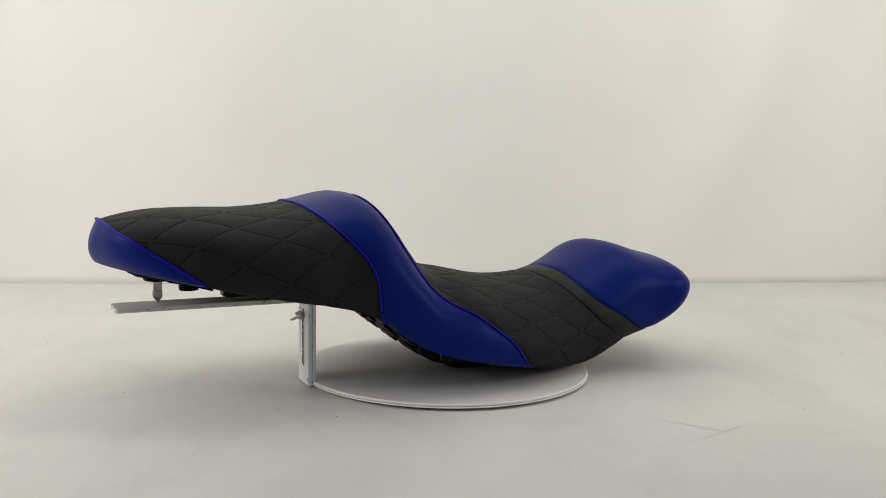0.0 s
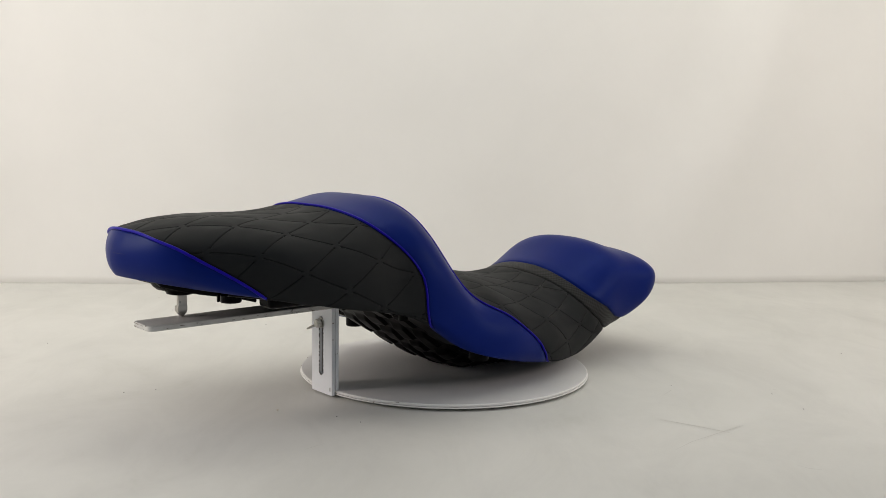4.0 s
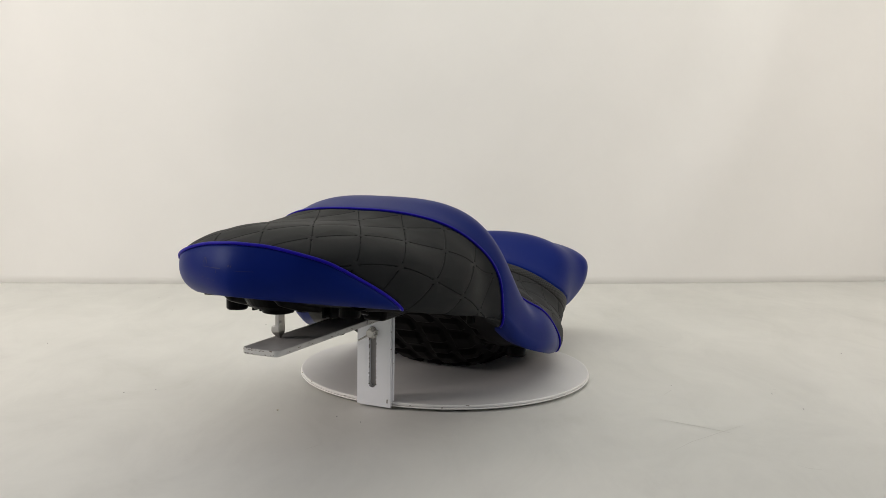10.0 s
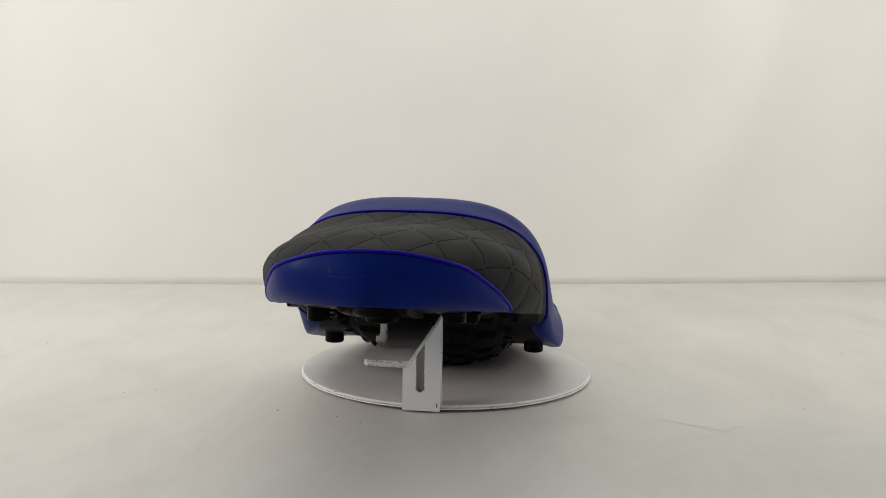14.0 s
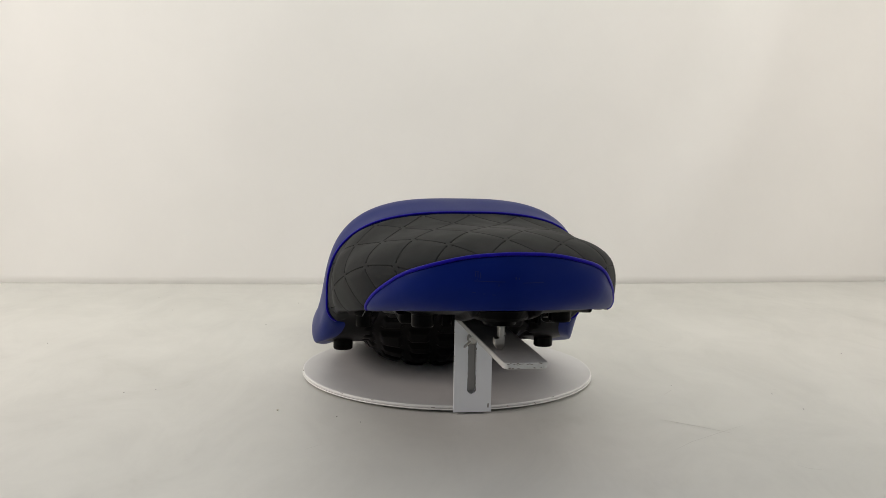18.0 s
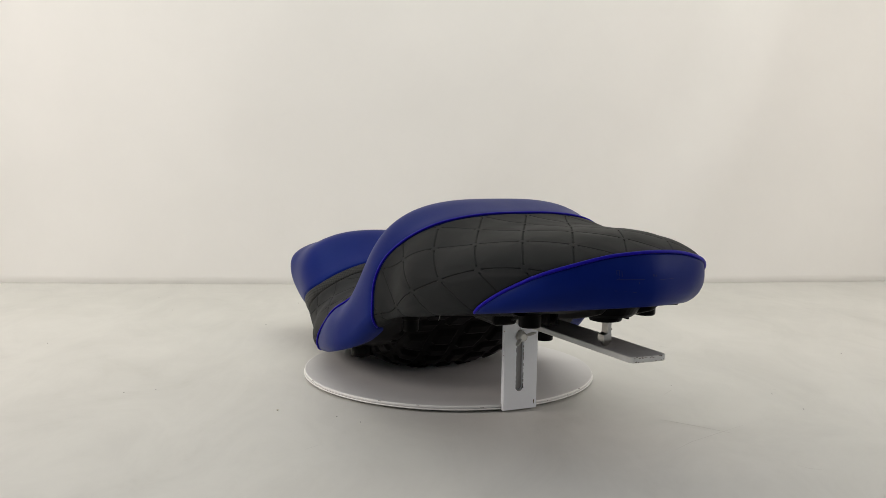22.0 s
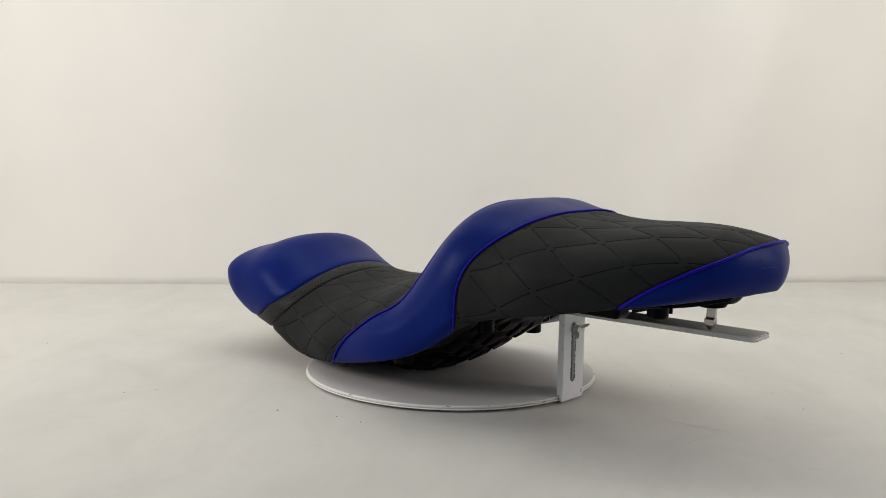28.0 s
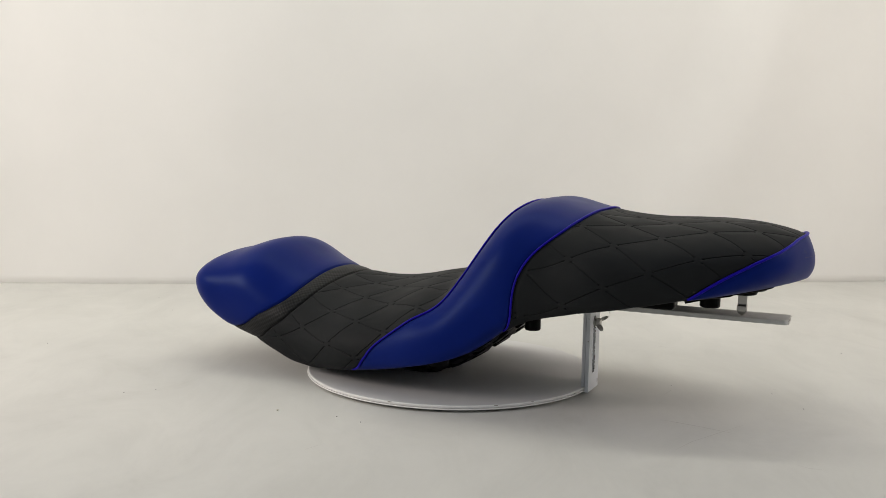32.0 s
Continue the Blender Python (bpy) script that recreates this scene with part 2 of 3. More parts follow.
def floor_marks():
    fl = bpy.data.objects["floor"]
    z = FLOOR_Z + 0.0004
    for pts, w in (
        ([(0.251, -0.216), (0.267, -0.226), (0.291, -0.241), (0.321, -0.263)], 0.0012),
        ([(0.241, -0.326), (0.267, -0.296), (0.313, -0.257), (0.343, -0.232)], 0.0007),
        ([(0.336, 0.188), (0.351, 0.180)], 0.0012),
        ([(0.357, -0.366), (0.366, -0.374), (0.377, -0.377)], 0.0009),
        ([(0.276, -0.112), (0.286, -0.096), (0.297, -0.079)], 0.0006),
        ([(-0.148, -0.347), (-0.136, -0.333)], 0.0005),
        ([(0.430, -0.066), (0.441, -0.070)], 0.0007),
    ):
        ribbon("scuff", pts, w, MARK, fl, z, "faint grey scuff")
    crumb = bmesh.new()
    bmesh.ops.create_icosphere(crumb, subdivisions=1, radius=0.0014)
    for v in crumb.verts:
        v.co = Vector((v.co.x * 1.3, v.co.y * 0.8, v.co.z * 0.55)) * (0.75 + 0.5 * random.random())
    ob = part("crumb", crumb, CRUMB)
    ob.location = (-0.203, -0.210, FLOOR_Z + 0.0010)
    tagged(ob, "small pale crumb lying on the white floor", "debris")
    grit = bmesh.new()
    spots = [(-0.374, -0.131), (-0.409, -0.147), (-0.624, 0.122), (-0.587, 0.55), (-0.320, 0.30), (-0.300, 0.52), (0.425, -0.09), (0.44, -0.16), (-0.10, -0.25), (-0.13, -0.23),
             (0.62, 0.16), (0.56, -0.20), (-0.52, 0.42), (0.30, -0.06)]
    for x, y in spots:
        r = 0.0005 + 0.0003 * random.random()
        m = pose(x, y, FLOOR_Z + 0.0006, 40 * random.random(), 0, 360 * random.random()) @ Matrix.Diagonal((1.4, 0.9, 0.6, 1))
        bmesh.ops.create_icosphere(grit, subdivisions=1, radius=r, matrix=m)
    tagged(part("grit", grit, DIRT), "scattered dark specks of grit on the floor", "debris", kind="stuff")
    # a small crease high on the backdrop
    wl = bpy.data.objects["wall_back"]
    path = [(-0.092 + 0.020 * t * t, 0.8005 + 0.0025 * t, 0.602 - 0.032 * t) for t in np.linspace(0, 1, 14)]
    part("crease", tube("crease", path, 0.0011, 6), MARK, wl, "short curved grey crease")
    path = [(-0.150 - 0.016 * math.sin(t), 0.793, 0.545 - 0.03 * t) for t in np.linspace(0, 2.2, 14)]
    part("crease", tube("crease", path, 0.0006, 6), WALL, wl, "short curved faint crease")


floor_marks()

# ---- the seat's form: a spline of sections along its length, nose to tail ----
STATIONS = [-0.33, -0.29, -0.25, -0.21, -0.17, -0.12, -0.07, -0.02, 0.03, 0.07, 0.11, 0.15, 0.19, 0.24, 0.30, 0.36, 0.42, 0.46]
TOP = [0.1540, 0.1640, 0.1734, 0.1574, 0.1405, 0.1300, 0.1287, 0.1366, 0.1456, 0.1614, 0.2165, 0.2481, 0.2461, 0.2346, 0.2301, 0.2312, 0.2272, 0.2186]
HALF_WIDTH = [0.1258, 0.1216, 0.1215, 0.1240, 0.1298, 0.1436, 0.1612, 0.1689, 0.1754, 0.1728, 0.1652, 0.1590, 0.1515, 0.1543, 0.1472, 0.1342, 0.1223, 0.1214]
SQUARENESS = [2.400, 2.400, 2.360, 2.200, 1.988, 1.876, 1.983, 2.052, 2.355, 2.338, 2.609, 3.031, 2.778, 2.603, 2.380, 2.240, 2.040, 1.980]
BELT = [0.431, 0.428, 0.394, 0.337, 0.300, 0.264, 0.224, 0.173, 0.166, 0.135, 0.113, 0.101, 0.112, 0.207, 0.291, 0.402, 0.499, 0.591]
EDGE = [0.0817, 0.0571, 0.0433, 0.0275, 0.0154, 0.0157, 0.0244, 0.0331, 0.0446, 0.0552, 0.0714, 0.0994, 0.1162, 0.1270, 0.1380, 0.1497, 0.1595, 0.1657]
TUCK = [0.836, 0.818, 0.783, 0.794, 0.804, 0.849, 0.900, 0.927, 0.953, 0.977, 0.931, 0.915, 0.975, 0.945, 0.940, 0.925, 0.920, 0.915]
NOSE, TAIL, NOSE_Z, TAIL_Z = -0.3688, 0.4721, 0.0942, 0.1684
NOSE_W, NOSE_H, TAIL_W, TAIL_H, NOSE_P, TAIL_P, TAIL_RAKE = 0.0660, 0.0500, 0.1780, 0.0251, 2.5000, 2.6000, 0.0081


def spline(xs, ys):
    """A natural cubic spline through the stations."""
    xs, ys = np.array(xs), np.array(ys)
    n, h = len(xs), np.diff(xs)
    A, B = np.eye(n), np.zeros(n)
    for i in range(1, n - 1):
        A[i, i - 1:i + 2] = h[i - 1], 2 * (h[i - 1] + h[i]), h[i]
        B[i] = 6 * ((ys[i + 1] - ys[i]) / h[i] - (ys[i] - ys[i - 1]) / h[i - 1])
    M = np.linalg.solve(A, B)

    def value(x):
        i = np.clip(np.searchsorted(xs, x) - 1, 0, n - 2)
        t, k = x - xs[i], h[i]
        return ys[i] + t * ((ys[i + 1] - ys[i]) / k - k * (2 * M[i] + M[i + 1]) / 6) + M[i] * t ** 2 / 2 + (M[i + 1] - M[i]) * t ** 3 / (6 * k)
    return value


F_TOP, F_HALF, F_SQUARE, F_BELT, F_EDGE, F_TUCK = [spline(STATIONS, f) for f in (TOP, HALF_WIDTH, SQUARENESS, BELT, EDGE, TUCK)]


def rounding(d, length, power):
    x = np.clip(1 - d / length, 0, 1)
    return np.maximum(1 - x ** power, 0) ** (1 / power)


def form(a):
    """Top, half width, squareness, belt, edge and tuck of the section at a."""
    top, edge = F_TOP(a), F_EDGE(a)
    en = rounding(a - NOSE, NOSE_H, 2.0)
    top, edge = NOSE_Z + (top - NOSE_Z) * en, NOSE_Z + (edge - NOSE_Z) * en
    half = F_HALF(a) * rounding(a - NOSE, NOSE_W, NOSE_P) * rounding(TAIL - a, TAIL_W, TAIL_P)
    return top, half, np.maximum(F_SQUARE(a), 1.8), np.clip(F_BELT(a), 0.05, 0.9), edge, np.clip(F_TUCK(a), 0.3, 0.99)


def hull(a, v):
    """The upholstered surface: a along the seat, v from -1 (one lower edge) over the top to 1 (the other)."""
    a, v = np.broadcast_arrays(np.asarray(a, float), np.asarray(v, float))
    top, half, n, belt, edge, tuck = form(a)
    mid, low = edge + (top - edge) * belt, half * tuck
    u = np.abs(v)
    ph = math.pi / 2 * (1 - np.clip(u / 0.7, 0, 1))
    c, s = np.maximum(np.cos(ph), 1e-9), np.maximum(np.sin(ph), 1e-9)
    k = (c ** n + s ** n) ** (-1 / n)
    ps = math.pi / 2 * np.clip((u - 0.7) / 0.3, 0, 1)
    y = np.where(u > 0.7, low + (half - low) * np.cos(ps), half * c * k)
    z = np.where(u > 0.7, mid - (mid - edge) * np.sin(ps), mid + (top - mid) * s * k)
    t = np.clip((a - 0.36) / 0.11, 0, 1)
    along = a - TAIL_RAKE * t * t * (3 - 2 * t) * np.clip((u - 0.62) / 0.38, 0, 1) ** 1.5
    # the cover is pulled a little askew from the hump to the tail
    w = np.clip((a - 0.20) / 0.12, 0, 1)
    along = along + 0.016 * y * np.sign(v) * w * w * (3 - 2 * w)
    e = np.clip((-0.24 - a) / 0.11, 0, 1)
    skew = -0.0075 * np.clip((-0.02 - a) / 0.24, 0, 1.3) ** 1.2 * (1 - 0.9 * e * e * (3 - 2 * e))
    # the hump's shoulders are twisted a little, and the tail rolled
    step = lambda x, x0, x1: np.clip((x - x0) / (x1 - x0), 0, 1) ** 2 * (3 - 2 * np.clip((x - x0) / (x1 - x0), 0, 1))
    along = along + 0.045 * y * np.sign(v) * step(a, 0.04, 0.09) * (1 - step(a, 0.15, 0.22)) * (1 - step(u, 0.35, 0.6))
    z = z + 0.022 * y * np.sign(v) * step(a, 0.25, 0.36) * (1 - step(u, 0.55, 0.8))
    w = np.clip((a - 0.0) / 0.08, 0, 1)
    lean = -0.0028 * w * w * (3 - 2 * w) * (1 - 0.5 * np.clip((a - 0.25) / 0.15, 0, 1)) * (1 - np.clip((u - 0.6) / 0.4, 0, 1))
    return np.stack([along, y * np.sign(v) + skew + lean, z], -1)


def normals(a, v):
    d = 1e-4
    a = np.clip(a, NOSE + 2e-4, TAIL - 2e-4)
    v = np.clip(v, -0.999, 0.999)
    n = np.cross(hull(a + d, v) - hull(a - d, v), hull(a, v + d) - hull(a, v - d))
    return n / (np.linalg.norm(n, axis=-1, keepdims=True) + 1e-15)


GIRTH_A, GIRTH_V = np.linspace(NOSE + 1e-5, TAIL - 1e-5, 420), np.linspace(0, 1, 240)
_rings = hull(GIRTH_A[:, None], GIRTH_V[None, :] + 1e-7)
GIRTH = np.concatenate([np.zeros((420, 1)), np.cumsum(np.linalg.norm(np.diff(_rings, axis=1), axis=-1), axis=1)], 1)


def girth(a, v):
    """Length round the section from its crown to v."""
    x = np.clip((a - GIRTH_A[0]) / (GIRTH_A[-1] - GIRTH_A[0]) * 419, 0, 418.999)
    y = np.clip(np.abs(v) * 239, 0, 238.999)
    i, j = x.astype(int), y.astype(int)
    f, g = x - i, y - j
    return (GIRTH[i, j] * (1 - f) + GIRTH[i + 1, j] * f) * (1 - g) + (GIRTH[i, j + 1] * (1 - f) + GIRTH[i + 1, j + 1] * f) * g


# seams between the panels: place along the seat by distance round the section
def seam(vs, places):
    f = spline(vs, places)
    return lambda v: f(np.abs(v))


SEAM_TAIL = seam([0, 0.12, 0.24, 0.42, 0.5, 0.58, 0.64, 0.685, 0.70, 0.715, 0.765, 0.81, 0.86, 0.91, 1.0], [0.4620, 0.461, 0.4572, 0.4505, 0.4455, 0.4377, 0.4303, 0.4240, 0.4210, 0.4162, 0.397, 0.3815, 0.368, 0.359, 0.352])
SEAM_HUMP_REAR = seam([0, 0.15, 0.22, 0.3, 0.37, 0.43, 0.5, 0.57, 0.65, 0.85, 1.0], [0.225, 0.2235, 0.221, 0.214, 0.204, 0.191, 0.174, 0.162, 0.158, 0.153, 0.143])
SEAM_HUMP_FRONT = seam([0, 0.19, 0.30, 0.36, 0.39, 0.42, 0.46, 0.53, 0.60, 0.68, 0.84, 1.0], [0.142, 0.142, 0.123, 0.105, 0.086, 0.066, 0.041, 0.013, -0.012, -0.029, -0.043, -0.064])
SEAM_STRIP_REAR = seam([0, 0.14, 0.28, 0.42, 0.54, 0.62, 0.68, 0.83, 1.0], [-0.135, -0.140, -0.149, -0.160, -0.174, -0.185, -0.195, -0.220, -0.250])
SEAM_STRIP_FRONT = seam([0, 0.2, 0.3, 0.4, 0.49, 0.56, 0.72, 0.84, 0.95, 1.0], [-0.164, -0.168, -0.172, -0.179, -0.189, -0.200, -0.227, -0.252, -0.278, -0.289])


def quilting(a, v, shift, shear, centre, pitch, across):
    """Depth of stitched diamond lines and the soft swell between them."""
    s = girth(a, v)
    q = (a - shift + shear * (s - centre)) / pitch
    r = (s * np.sign(v) - 0.0032) / across
    p1, p2 = q + r, q - r
    d1, d2 = np.abs(p1 - np.round(p1)), np.abs(p2 - np.round(p2))
    k = pitch * across / math.hypot(pitch, across)
    m1, m2 = d1 * k, d2 * k
    near = np.minimum(m1, m2)
    far = np.maximum(m1, m2)
    open_node = 1 - 0.97 * np.exp(-(far / 0.0044) ** 6)
    groove = -0.0011 * np.exp(-(near / 0.00050) ** 2) * open_node
    pits = -0.0012 * np.exp(-(near / 0.0009) ** 2) * np.exp(-((far - 0.0049) / 0.0009) ** 2)
    swell = 0.0006 * (1 - np.exp(-(near / 0.008) ** 2)) - 0.0003
    return groove + pits + swell


def panel(name, rear, front, mat, parent, nu, nv, label, quilt=None, vmax=1.0, dense=0.0, seam_a=True, seam_b=True):
    """One sewn cover panel between two seams, turned in under the lower edge."""
    v = np.linspace(-vmax, vmax, nv)
    t = np.linspace(0, 1, nu)
    if dense:
        t = 1 - (1 - t) ** dense
    A = front(v)[None, :] + (rear(v) - front(v))[None, :] * t[:, None]
    V = np.broadcast_to(v[None, :], A.shape)
    P, N = hull(A, V), normals(A, V)
    d_rear, d_front = np.abs(rear(v)[None, :] - A), np.abs(A - front(v)[None, :])
    off = np.zeros(A.shape)
    if seam_a:
        off -= (0.0010 * np.exp(-(d_rear / 0.006) ** 2) + 0.0022 * np.exp(-(d_rear / 0.0015) ** 2))
    if seam_b:
        off -= (0.0010 * np.exp(-(d_front / 0.006) ** 2) + 0.0022 * np.exp(-(d_front / 0.0015) ** 2))
    if quilt:
        fade = np.clip(np.minimum(d_rear, d_front) / 0.006, 0, 1)
        off = off + quilting(A, V, *quilt) * fade
    P = P + N * off[..., None]
    # the turned-in lower hem
    inner = P[:, [0]] * np.array([1, 0.90, 1]) + np.array([0, 0, 0.004])
    inner2 = P[:, [-1]] * np.array([1, 0.90, 1]) + np.array([0, 0, 0.004])
    P = np.concatenate([inner, P, inner2], 1)
    me = grid_mesh(name, P)
    # lengths in metres round and along the seat
    G = girth(A, V) * np.sign(V)
    UV = np.stack([np.concatenate([G[:, :1], G, G[:, -1:]], 1), np.concatenate([A[:, :1], A, A[:, -1:]], 1)], -1).reshape(-1, 2)
    idx = np.empty(len(me.loops), np.int32)
    me.loops.foreach_get("vertex_index", idx)
    me.uv_layers.new(name="metres").data.foreach_set("uv", UV[idx].astype(np.float32).ravel())
    return part(name, me, mat, parent, label)


def cord(name, at, parent, radius=0.0013, lift=0.0003, vmax=0.965):
    """A piping cord in a seam, sinking into it towards the hem."""
    v = np.linspace(-vmax, vmax, 260)
    a = at(v)
    sink = lift - 0.0016 * np.clip((np.abs(v) - 0.86) / (vmax - 0.86), 0, 1) ** 2
    return part(name, tube(name, hull(a, v) + normals(a, v) * sink[:, None], radius), PIPING, parent, "bright blue piping cord")


# the tail cap: rolled from the piping over a bulging face down to a rounded hem
CAP_A, CAP_REACH, CAP_B, CAP_P = 0.352, 0.1135, 0.1235, 1.48


def hem_half(a):
    """Half width of the hem behind the cap's start."""
    x = np.clip((a - CAP_A) / CAP_REACH, 0, 1)
    return CAP_B * (1 - x ** CAP_P) ** (1 / CAP_P)


def hem_z(a):
    return 0.1485 + (a - CAP_A) * 0.17


def tail_cap(parent):
    v = np.linspace(-1, 1, 801)
    top = hull(SEAM_TAIL(v), v)
    start = top[-1].copy()
    ang = np.arctan2(top[:, 1] / start[1], (top[:, 0] - CAP_A) / (0.462 - CAP_A))
    ang = np.maximum.accumulate(ang)
    phi = np.linspace(-math.pi / 2, math.pi / 2, 181)
    P = np.stack([np.interp(phi, ang, top[:, k]) for k in range(3)], -1)
    c, s = np.abs(np.cos(phi)), np.sin(phi)

    def plan(reach, half, p):
        k = (c ** p + np.abs(s) ** p) ** (-1 / p)
        return CAP_A + reach * c * k, half * s * k
    ha, hb = plan(CAP_REACH, CAP_B, CAP_P)
    Hm = np.stack([ha, hb, hem_z(ha)], -1)
    ca, cb = plan(0.1275, 0.1285, 2.05)
    C = np.stack([ca, cb, P[:, 2] * 0.36 + Hm[:, 2] * 0.64], -1)
    # the face bulges most at the middle of the tail
    axis = np.array([CAP_A, 0.0])
    reach = [np.linalg.norm(q[:, :2] - axis, axis=1) for q in (P, Hm, C)]
    want = 0.5 * (reach[0] + reach[1]) + 0.0165 * (1 - (1 - c) ** 1.6)
    C[:, :2] = axis + (C[:, :2] - axis) * (want / (reach[2] + 1e-9))[:, None]
    t = np.linspace(0, 1, 44)[:, None, None]
    G = (1 - t) ** 2 * P + 2 * t * (1 - t) * C + t ** 2 * Hm
    # nests under the piping at the top, turns in under the hem
    down = np.array([0, 0, -0.0012])
    G[0] = G[0] + down
    inner = Hm * np.array([1, 0.93, 1]) + np.array([-0.007, 0, 0.004])
    G = np.concatenate([G, inner[None]], 0)
    return part("tail_panel", grid_mesh("tail_panel", G), BLUE, parent, "smooth royal blue vinyl tail panel")


# ---- the turntable stand ----
STAND_TURN, STAND_B = 12.0, 0.0106


def build_stand():
    """A white steel disc with an upright, a slotted bracket bent into a flat arm, and a wing bolt."""
    root = new("turntable_stand")
    tagged(root, "white painted steel turntable stand with chipped edges and a slotted bracket", "stand")
    under = lathe([(0.1985, -0.0006), (0.2005, -0.0004), (0.2010, 0.0004), (0.2006, 0.0011), (0.1990, 0.0012)], 160, (0.0057, 0.0118, 0.0))
    for f in under.faces:
        f.smooth = len(f.verts) == 4
    part("lower_disc", under, RIM, root, "thin white lower plate of the disc")
    disc = lathe([(0.1980, 0.0014), (0.1994, 0.0016), (0.2, 0.0023), (0.2, 0.0040), (0.1994, 0.0048), (0.1980, 0.005)], 160, (0.0057, 0.0118, 0.0))
    for f in disc.faces:
        f.smooth = len(f.verts) == 4
    base = part("disc", disc, DISC_TOP, root, "round greyish white steel base plate with a white rim")
    base.data.materials.append(RIM)
    for pl in base.data.polygons:
        pl.material_index = 0 if pl.normal.z > 0.75 else 1
    part("turning_base", lathe([(0.12, FLOOR_Z + 0.0002), (0.12, -0.0008)], 64, (0.0057, 0.0118, 0.0)), RUBBER, root, "low black turning base")
    b0, b1 = -0.0115, 0.0336
    up = bmesh.new()
    box(up, 0.2006, 0.2050, b0 + 0.0015, b1 + 0.0010, 0.0050, 0.1122)
    part("upright", bevelled(up, 0.0008), ENAMEL, root, "white upright flat bar at the disc's rim")
    # slotted plate: outline with a slot through it
    bm = bmesh.new()
    x0, x1 = 0.2060, 0.2106
    zlo, zhi, slot_b, half, z0, z1 = -0.0012, 0.1126, 0.0096, 0.0048, 0.0265, 0.092
    arc = [(slot_b + half * math.cos(k * math.pi / 8), z1 + half * math.sin(k * math.pi / 8)) for k in range(9)]
    arc += [(slot_b - half * math.cos(k * math.pi / 8), z0 - half * math.sin(k * math.pi / 8)) for k in range(9)]
    hole = [[bm.verts.new((x, y, z)) for y, z in arc] for x in (x0, x1)]
    rim = []
    for y, z in arc:
        if abs(z - z1) < 1e-9 or z < z1 and z > z0 or abs(z - z0) < 1e-9:
            rim.append((b1 if y > slot_b else b0, z))
        else:
            t = max(-1.0, min(1.0, 1.0824 * (y - slot_b) / half))
            rim.append((slot_b + t * (b1 - slot_b) if t > 0 else slot_b - t * (b0 - slot_b), zhi if z > z1 else zlo))
    outer = [[bm.verts.new((x, y, z)) for y, z in rim] for x in (x0, x1)]
    for lab in ((outer[0], hole[0], False), (outer[1], hole[1], True)):
        o, h, flip = lab
        for k in range(18):
            j = (k + 1) % 18
            f = (o[k], o[j], h[j], h[k])
            bm.faces.new(f if not flip else f[::-1])
    for k in range(18):
        j = (k + 1) % 18
        bm.faces.new((hole[0][k], hole[0][j], hole[1][j], hole[1][k]))
        bm.faces.new((outer[0][j], outer[0][k], outer[1][k], outer[1][j]))
    bmesh.ops.recalc_face_normals(bm, faces=bm.faces[:])
    part("slotted_plate", bm, ENAMEL, root, "white steel plate with a worn vertical slot")
    strip = bmesh.new()
    box(strip, 0.2049, 0.2056, slot_b - half - 0.002, slot_b + half + 0.002, z0 - half, 0.0945)
    part("bare_strip", strip, BARE, root, "bare grey steel showing through the slot")
    for sd in (-1, 1):
        z = z0 - 0.002
        while z < z1 - 0.008:
            w, h = 0.00012 + 0.00028 * random.random() ** 2, 0.0008 + 0.006 * random.random() ** 2
            y = slot_b + sd * (half + w * 0.3)
            bm = bmesh.new()
            box(bm, x1 - 0.0006, x1 + 0.00008, y - w, y + w, z, z + h)
            part("paint_chip", bm, WORN, root)
            z += h + 0.0006 + 0.005 * random.random() ** 2
    for k in range(7):
        g = math.pi * (0.1 + 0.8 * k / 6)
        bm = bmesh.new()
        w = 0.0004 + 0.0005 * random.random()
        y, z = slot_b - (half + 0.0001) * math.cos(g), z0 - (half + 0.0001) * math.sin(g)
        box(bm, x1 - 0.001, x1 + 0.0002, y - w, y + w, z - 0.0004, z + 0.0005)
        part("paint_chip", bm, WORN, root)
    # arm
    pts = []
    tip, r, c0, c1 = 0.4475, 0.006, -0.0065 + 0.002, 0.0385
    for k in range(7):
        g = math.pi / 2 * k / 6
        pts.append((tip - r + r * math.sin(g), c1 - r + r * math.cos(g)))
    for k in range(7):
        g = math.pi / 2 * k / 6
        pts.append((tip - r + r * math.cos(g), c0 + r - r * math.sin(g)))
    pts += [(x1 - 0.0046, b0), (x1 - 0.0046, b1)]
    arm = slab(pts, 0.1096, 0.1156)
    bmesh.ops.recalc_face_normals(arm, faces=arm.faces[:])
    flat = part("arm", bevelled(arm, 0.0007, 1), GREYED, root, "flat white-edged steel arm, its top rubbed grey, with a chipped rounded tip")
    flat.data.materials.append(RUBBED)
    for pl in flat.data.polygons:
        pl.material_index = 1 if pl.normal.z > 0.9 else 0

    def chip(x0, x1, y0, y1, z0, z1):
        bm = bmesh.new()
        box(bm, x0, x1, y0, y1, z0, z1)
        part("paint_chip", bm, CHIP, root)
    for _ in range(34):
        y = c0 + 0.003 + random.random() * (c1 - c0 - 0.006)
        z = 0.1098 + 0.0016 * random.random() + (0.0038 if random.random() < 0.35 else 0)
        w, h = 0.0003 + 0.0008 * random.random(), 0.0002 + 0.0003 * random.random()
        chip(tip - 0.0006, tip + 0.00015, y - w, y + w, z, z + h)
